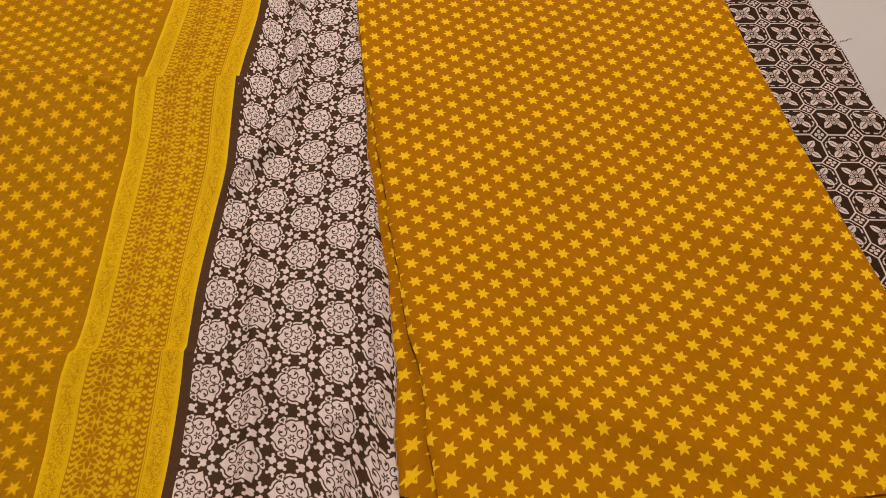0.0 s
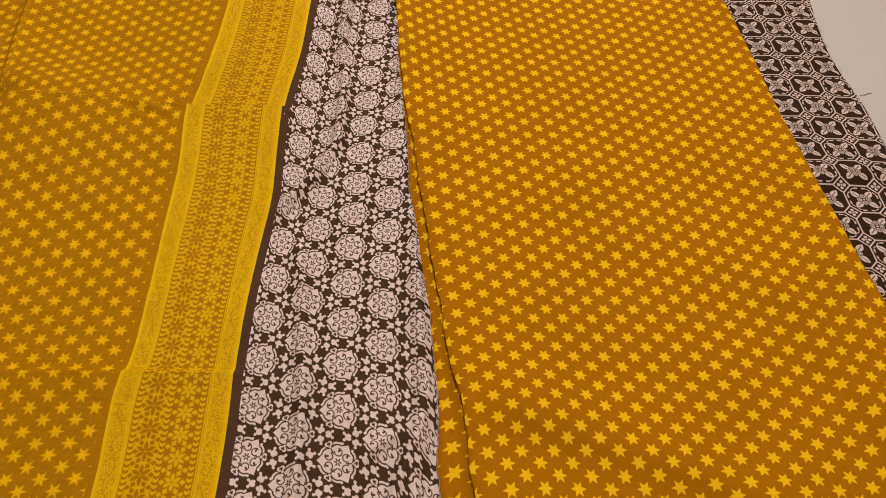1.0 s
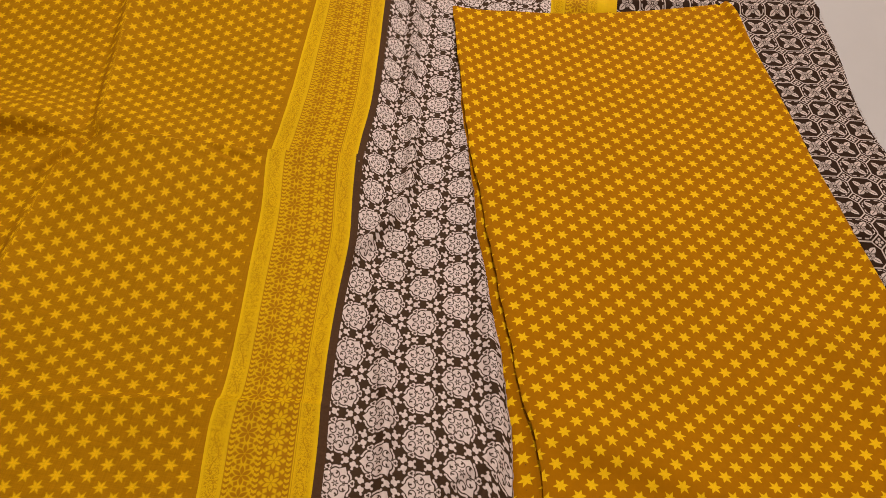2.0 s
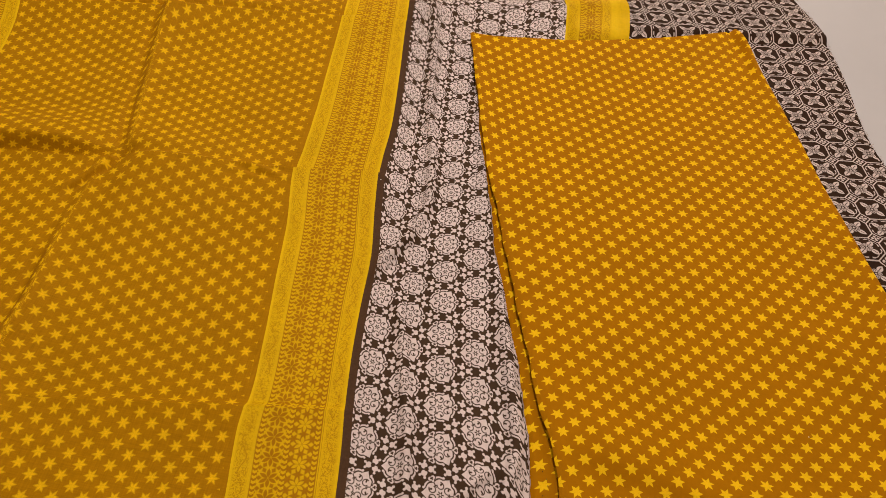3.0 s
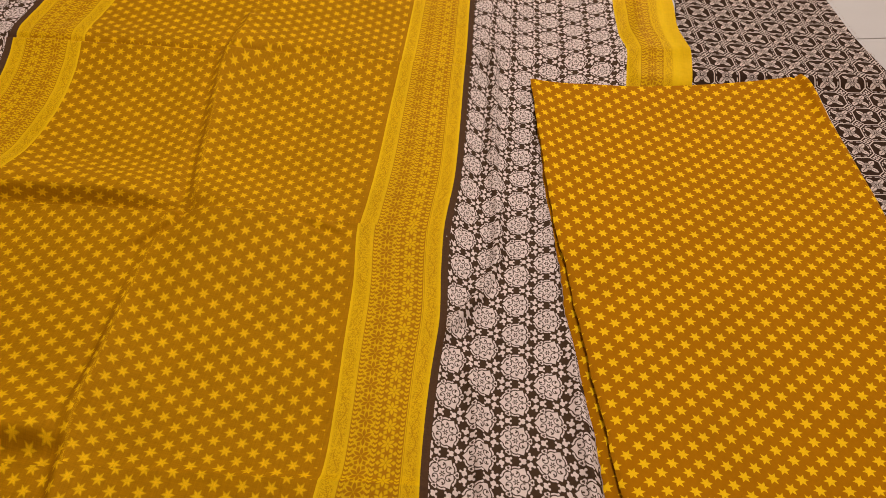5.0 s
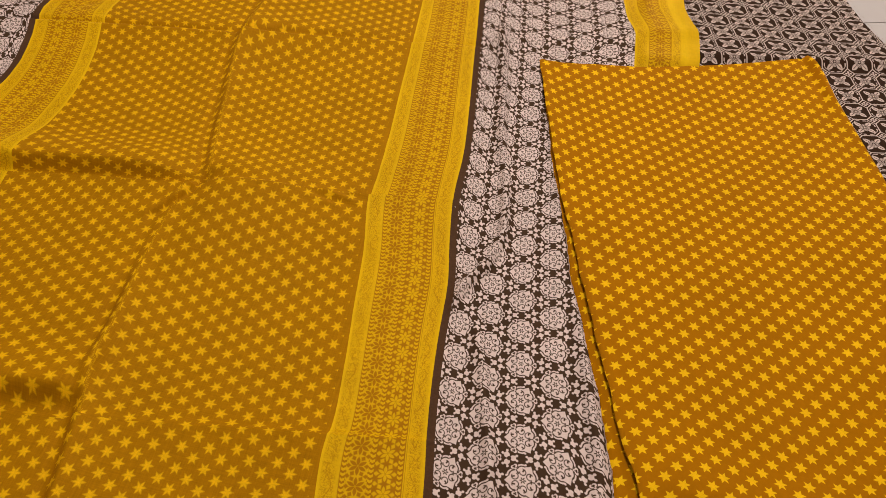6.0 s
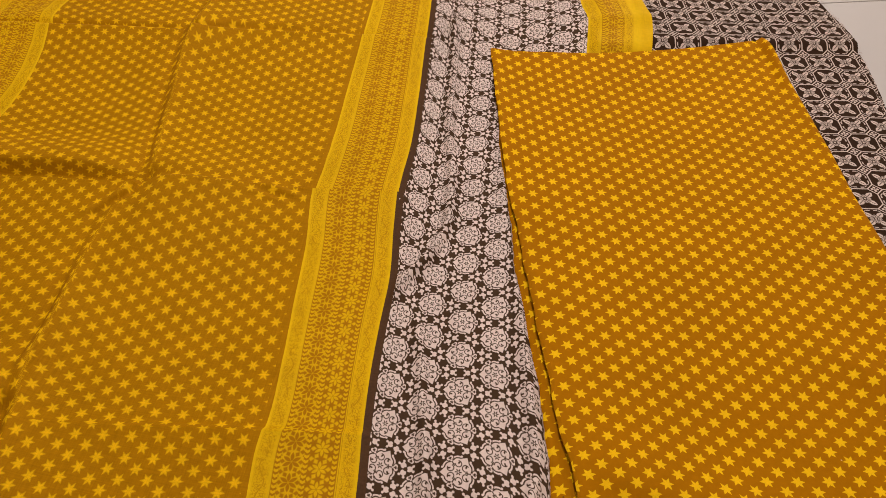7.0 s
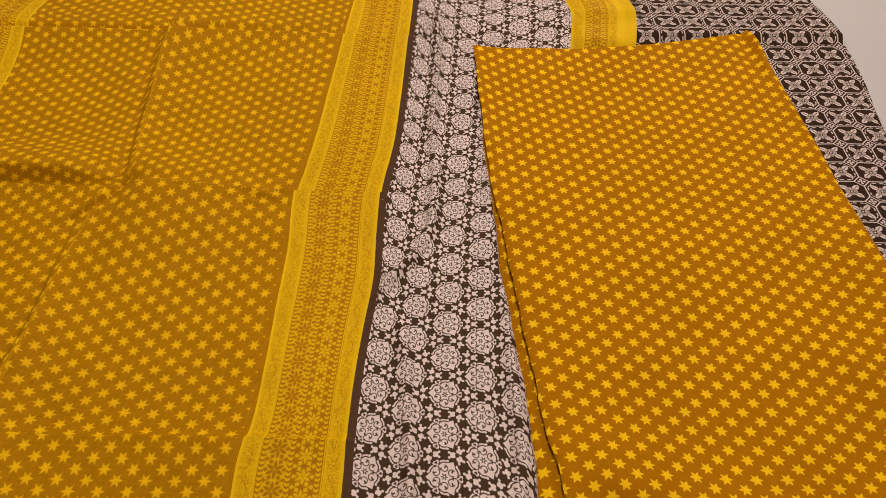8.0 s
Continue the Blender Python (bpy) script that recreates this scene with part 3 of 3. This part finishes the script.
strip("brown_panel", lambda y: FAR_OUT(y) - 0.30, lambda y: FAR_OUT(y) - 0.013, 60, MEDALLIONS, lambda x, y, s, q: reach(MEDALLION_PRINT, MED_SPAN, x + 0.91, y, MED_STEP), "dark brown panel printed with pale medallions")

# ---- trouser cloth ----
trouser_cloth = thing("trouser_cloth", "dark brown trellis-print cotton length folded flat on the floor", "fabric")
CLOTH_RIGHT = curve(((0.440, 1.98), (0.462, 1.884), (0.505, 1.716), (0.530, 1.643), (0.546, 1.583), (0.557, 1.505), (0.563, 1.43), (0.571, 1.321), (0.584, 1.225), (0.608, 1.138), (0.622, 1.075), (0.634, 1.021), (0.674, 0.85), (0.75, 0.55), (0.79, 0.40)))


def trouser_height(x, y):
    z = 0.004 + wobble(x, y, 0.045, 0.0006, 4.0)
    d = y - 0.16 * x - 1.488                     # fold across, beyond the kurta
    z = z + 0.013 * np.where(d > 0, np.exp(-np.maximum(d, 0) / 0.15), np.exp(-(d / 0.014) ** 2))
    d = y - 0.17 * x - 0.898                     # fold beside the kurta
    return z + 0.009 * np.where(d > 0, np.exp(-np.maximum(d, 0) / 0.05), np.exp(-(d / 0.014) ** 2))


y = np.arange(0.42, 2.05, 0.006)[:, None]
s = np.linspace(0, 1, 90)[None, :]
x = (0.12 + 0 * y) * (1 - s) + CLOTH_RIGHT(y) * s
y = y + 0.17 * (x - 0.5)
u, v = reach(OCTAGON_PRINT, (0.40, 0.63, 0.98, 1.54), x, y, (19.5, 3.9, 3.2, -20.9))
sheet("upper_layer", x, y, trouser_height(x, y), u, v, OCTAGONS, trouser_cloth, thick=0.0012)
out = s ** 8 * (0.004 + 0.002 * np.sin(y * 23) + 0.006 * rise(1.03 - y, 0.006) + 0.004 * rise(1.56 - y, 0.004))
sheet("lower_layer", x + out, y, 0.0018 + 0 * x, u + 19.5 * out, v, OCTAGONS, trouser_cloth, thick=0.0012)
# loose threads along the raw edge
verts, faces = [], []
for i in range(330):
    yy = 0.75 + 1.15 * random.random()
    xx = float(CLOTH_RIGHT(np.array(yy - 0.03))) + 0.002 + 0.003 * random.random()
    a, ln, z0 = random.uniform(-1.5, 1.5), random.uniform(0.001, 0.004), 0.0012 + 0.003 * random.random()
    p, w = Vector((xx, yy, z0)), Vector((-math.sin(a), math.cos(a), 0)) * 0.00022
    m = p + Vector((math.cos(a), math.sin(a), 0)) * ln * 0.5 + Vector((0, random.uniform(-1, 1) * 0.0012, 0.0006))
    e = p + Vector((math.cos(a), math.sin(a), -0.1)) * ln
    b = len(verts)
    for q in (p, m, e):
        verts += [tuple(q - w), tuple(q + w), tuple(q + Vector((0, 0, 0.0004)))]
    for h in (0, 3):
        for c in range(3):
            f = (c + 1) % 3
            faces.append((b + h + c, b + h + f, b + h + 3 + f, b + h + 3 + c))
tagged(link_mesh("fringe", verts, faces, FRAY, trouser_cloth, label="pale loose threads along the raw edge"), kind="stuff")

# ---- kurta cloth ----
kurta = thing("kurta_cloth", "mustard cotton kurta length with yellow star print, folded in layers", "fabric")
KURTA_LEFT = curve(((-0.168, 1.404), (-0.124, 1.188), (-0.093, 1.042), (-0.061, 0.928), (-0.029, 0.804), (-0.004, 0.715), (0.023, 0.617), (0.040, 0.570), (0.050, 0.535), (0.060, 0.490), (0.077, 0.425)))
KURTA_UNDER = curve(((-0.164, 1.404), (-0.140, 1.278), (-0.112, 1.119), (-0.1, 1.047), (-0.079, 0.969), (-0.057, 0.861), (-0.030, 0.755), (-0.005, 0.665), (0.013, 0.584), (0.023, 0.510), (0.038, 0.429)))
KURTA_RIGHT = curve(((0.365, 1.551), (0.381, 1.510), (0.408, 1.405), (0.445, 1.260), (0.468, 1.150), (0.491, 1.060), (0.533, 0.902), (0.569, 0.776), (0.585, 0.721), (0.610, 0.620), (0.645, 0.490)))


def kurta_height(x, y):
    z = 0.018 + wobble(x, y, 0.06, 0.0009, 2.0)
    d = y - 0.560 + 0.22 * (x - 0.1)                       # a low swell across the near end
    z = z + 0.010 * np.exp(-(d / np.where(d < 0, 0.024, 0.06)) ** 2) * rise(x - 0.09, 0.02) * rise(0.40 - x, 0.06)
    z = z + ridge(x, y, ((0.40, 0.80), (0.448, 0.741), (0.480, 0.674), (0.530, 0.600), (0.56, 0.56)), 0.009, 0.022)
    z = z + ridge(x, y, ((0.362, 1.55), (0.372, 1.50), (0.378, 1.46), (0.385, 1.40)), 0.014, 0.009)       # crumpled corner
    z = z - ridge(x, y, ((0.348, 1.55), (0.352, 1.50), (0.356, 1.44)), 0.003, 0.008)
    z = z + ridge(x, y, ((0.388, 1.43), (0.405, 1.35), (0.425, 1.26), (0.440, 1.20)), 0.005, 0.011)      # and its crease down the side
    return z - 0.004 * np.exp(-(((x - 0.12) / 0.06) ** 2 + ((y - 0.53) / 0.03) ** 2))


def edge_wave(y):
    """A folded edge never runs quite straight."""
    return 0.0010 * np.sin(y * 47.0 + 1.0) + 0.0006 * np.sin(y * 113.0)


def kurta_layer(name, left, right, lows, tops, z_of, sag, columns=150, rows=260, print_shift=(0.0, 0.0), puff=0.0):
    k = np.linspace(0, 1, rows)[:, None]
    s = np.linspace(0, 1, columns)[None, :]
    ly, ry = lows[0] + k * (tops[0] - lows[0]), lows[1] + k * (tops[1] - lows[1])
    y = ly * (1 - s) + ry * s - sag * 4 * s * (1 - s) * k ** 6 - 0.020 * 4 * s * (1 - s) * (1 - k) ** 6
    x = (left(ly) + edge_wave(ly)) * (1 - s) + right(ry) * s
    u, v = reach(KURTA_PRINT, (-0.15, 0.52, 0.44, 1.48), x, y, (53.0, 14.0, 15.0, -73.0))
    edge = np.minimum((1 - s) * 0.55, 9)                    # metres from the folded edge
    z = z_of(x, y) - 0.008 * np.maximum(0, 1 - edge / 0.012) ** 2
    z = z + puff * np.exp(-s * 0.55 / 0.03) - 0.004 * np.maximum(0, 1 - s * 0.55 / 0.006) ** 2          # the fold turns under
    return sheet(name, x, y, z, u + print_shift[0], v + print_shift[1], KURTA_STARS, kurta, thick=0.0011)


kurta_layer("upper_layer", KURTA_LEFT, KURTA_RIGHT, (0.425, 0.506), (1.404, 1.551), kurta_height, 0.027, puff=0.006)
kurta_layer("lower_layer", KURTA_UNDER, lambda y: KURTA_RIGHT(y) - 0.004, (0.428, 0.40), (1.400, 1.545), lambda x, y: 0.0105 + 0.004 * rise(x - 0.3, 0.08) + wobble(x, y, 0.06, 0.0006, 3.0), 0.027, print_shift=(0.7, 0.3))

# pale raw selvedge along the lower layer
verts, faces = [], []
for i, yy in enumerate(np.linspace(0.43, 1.10, 240)):
    xx = float(KURTA_UNDER(yy) + edge_wave(yy)) + 0.0006 * math.sin(yy * 310.0)
    hh = 0.0085 + 0.0006 * math.sin(yy * 190.0)
    verts += [(xx - 0.0010, yy, hh - 0.0006), (xx + 0.0002, yy, hh - 0.0008), (xx - 0.0003, yy, hh + 0.0004)]
    if i:
        b = 3 * i - 3
        faces += [(b + c, b + (c + 1) % 3, b + 3 + (c + 1) % 3, b + 3 + c) for c in range(3)]
link_mesh("raw_edge", verts, faces, FRAY, kurta, label="pale frayed raw edge")

# ---- lamps ----
# housing and diffuser out of view, added around the overhead lamp
unseen_ceiling_light = thing("unseen_ceiling_light", "unseen square white flush ceiling light, assumed overhead, switched on", "ceiling light", (-0.1, 1.45, 3.2))
part("housing", box(-0.25, 0.25, -0.25, 0.25, -0.06, 0.0, 0.01), LAMP_BODY, unseen_ceiling_light)
# fixture out of view, added to carry the far light
unseen_tube_light = thing("unseen_tube_light", "unseen white batten tube light, assumed on the far wall, switched on", "tube light", (0.35, 4.88, 2.20))
part("batten", box(-0.6, 0.6, -0.03, 0.02, -0.03, 0.03, 0.006), LAMP_BODY, unseen_tube_light)
bm = bmesh.new()
bmesh.ops.create_cone(bm, cap_ends=True, segments=20, radius1=0.013, radius2=0.013, depth=1.14, matrix=Matrix.Translation((0, -0.050, 0)) @ Matrix.Rotation(radians(90), 4, "Y"))
part("tube", bm, GLOW, unseen_tube_light, "glowing white glass tube")
for sx in (-0.58, 0.58):
    part("end_cap", box(sx - 0.012, sx + 0.012, -0.068, -0.028, -0.02, 0.02, 0.004), LAMP_BODY, unseen_tube_light)
part("diffuser", box(-0.22, 0.22, -0.22, 0.22, -0.072, -0.058, 0.004), GLOW, unseen_ceiling_light, "glowing white diffuser")

# ---- floor tiles ----
TILE_SIDE, JOINT = 0.80, 0.003
tile_mesh = None
turn = Matrix.Rotation(SLANT, 4, "Z")
origin = Vector((0.51, 1.742, 0))
for i in range(-5, 4):
    for j in range(-5, 6):
        at = origin + turn @ Vector(((i + 0.55) * TILE_SIDE, j * TILE_SIDE, 0))
        mid = at + turn @ Vector((TILE_SIDE / 2, TILE_SIDE / 2, 0))
        if not (-2.3 < mid.x < 2.1 and -1.3 < mid.y < 4.6):
            continue
        if tile_mesh is None:
            ob = part("tile", box(JOINT / 2, TILE_SIDE - JOINT / 2, JOINT / 2, TILE_SIDE - JOINT / 2, -0.009, 0.0, 0.0008), TILE, floor)
            tile_mesh = ob.data
        else:
            ob = new("tile", tile_mesh)
            ob.parent = floor
        ob.matrix_basis = Matrix.Translation(at) @ turn

# ---- small things ----
speck("lint", (-0.2567, 0.9707, 0.0200), 0.0009, 0.5, LAMP_BODY, "tiny white lint speck on the brown shawl edge", "lint")
DARK = plain("dark_fleck", (0.05, 0.02, 0.012), 0.9)
PALE = plain("pale_fleck", (0.80, 0.66, 0.30), 0.9)
speck("fleck", (0.434, 0.7615, 0.0192), 0.0009, 0.5, DARK, "tiny dark fleck on the mustard kurta cloth", "fleck")
speck("fleck", (0.372, 0.632, 0.0192), 0.0009, 0.5, PALE, "tiny pale fleck on the mustard kurta cloth", "fleck")
for at in ((0.0366, 0.5268), (0.0442, 0.5094), (0.0391, 0.4962), (0.0420, 0.5176), (0.0554, 0.4545), (0.0485, 0.4586), (0.0523, 0.4459)):
    ob = speck("pinhole", (*at, 0.0111), 0.0007, 0.35, DARK, "dark pinhole in the selvedge", "")
    ob.parent = kurta
# a stray thread on the tiles
pts = [Vector((0.618 + 0.0024 * i, 1.1795 + 0.0012 * i + 0.0012 * math.sin(i * 1.3), 0.0006)) for i in range(9)]
verts, faces = [], []
for i, p in enumerate(pts):
    w = Vector((-0.0002, 0.0004, 0))
    verts += [tuple(p - w), tuple(p + w), tuple(p + Vector((0, 0, 0.0007)))]
    if i:
        b = 3 * i - 3
        faces += [(b + c, b + (c + 1) % 3, b + 3 + (c + 1) % 3, b + 3 + c) for c in range(3)]
tagged(link_mesh("thread", verts, faces, DARK), "short dark stray thread lying on the tiled floor", "thread")
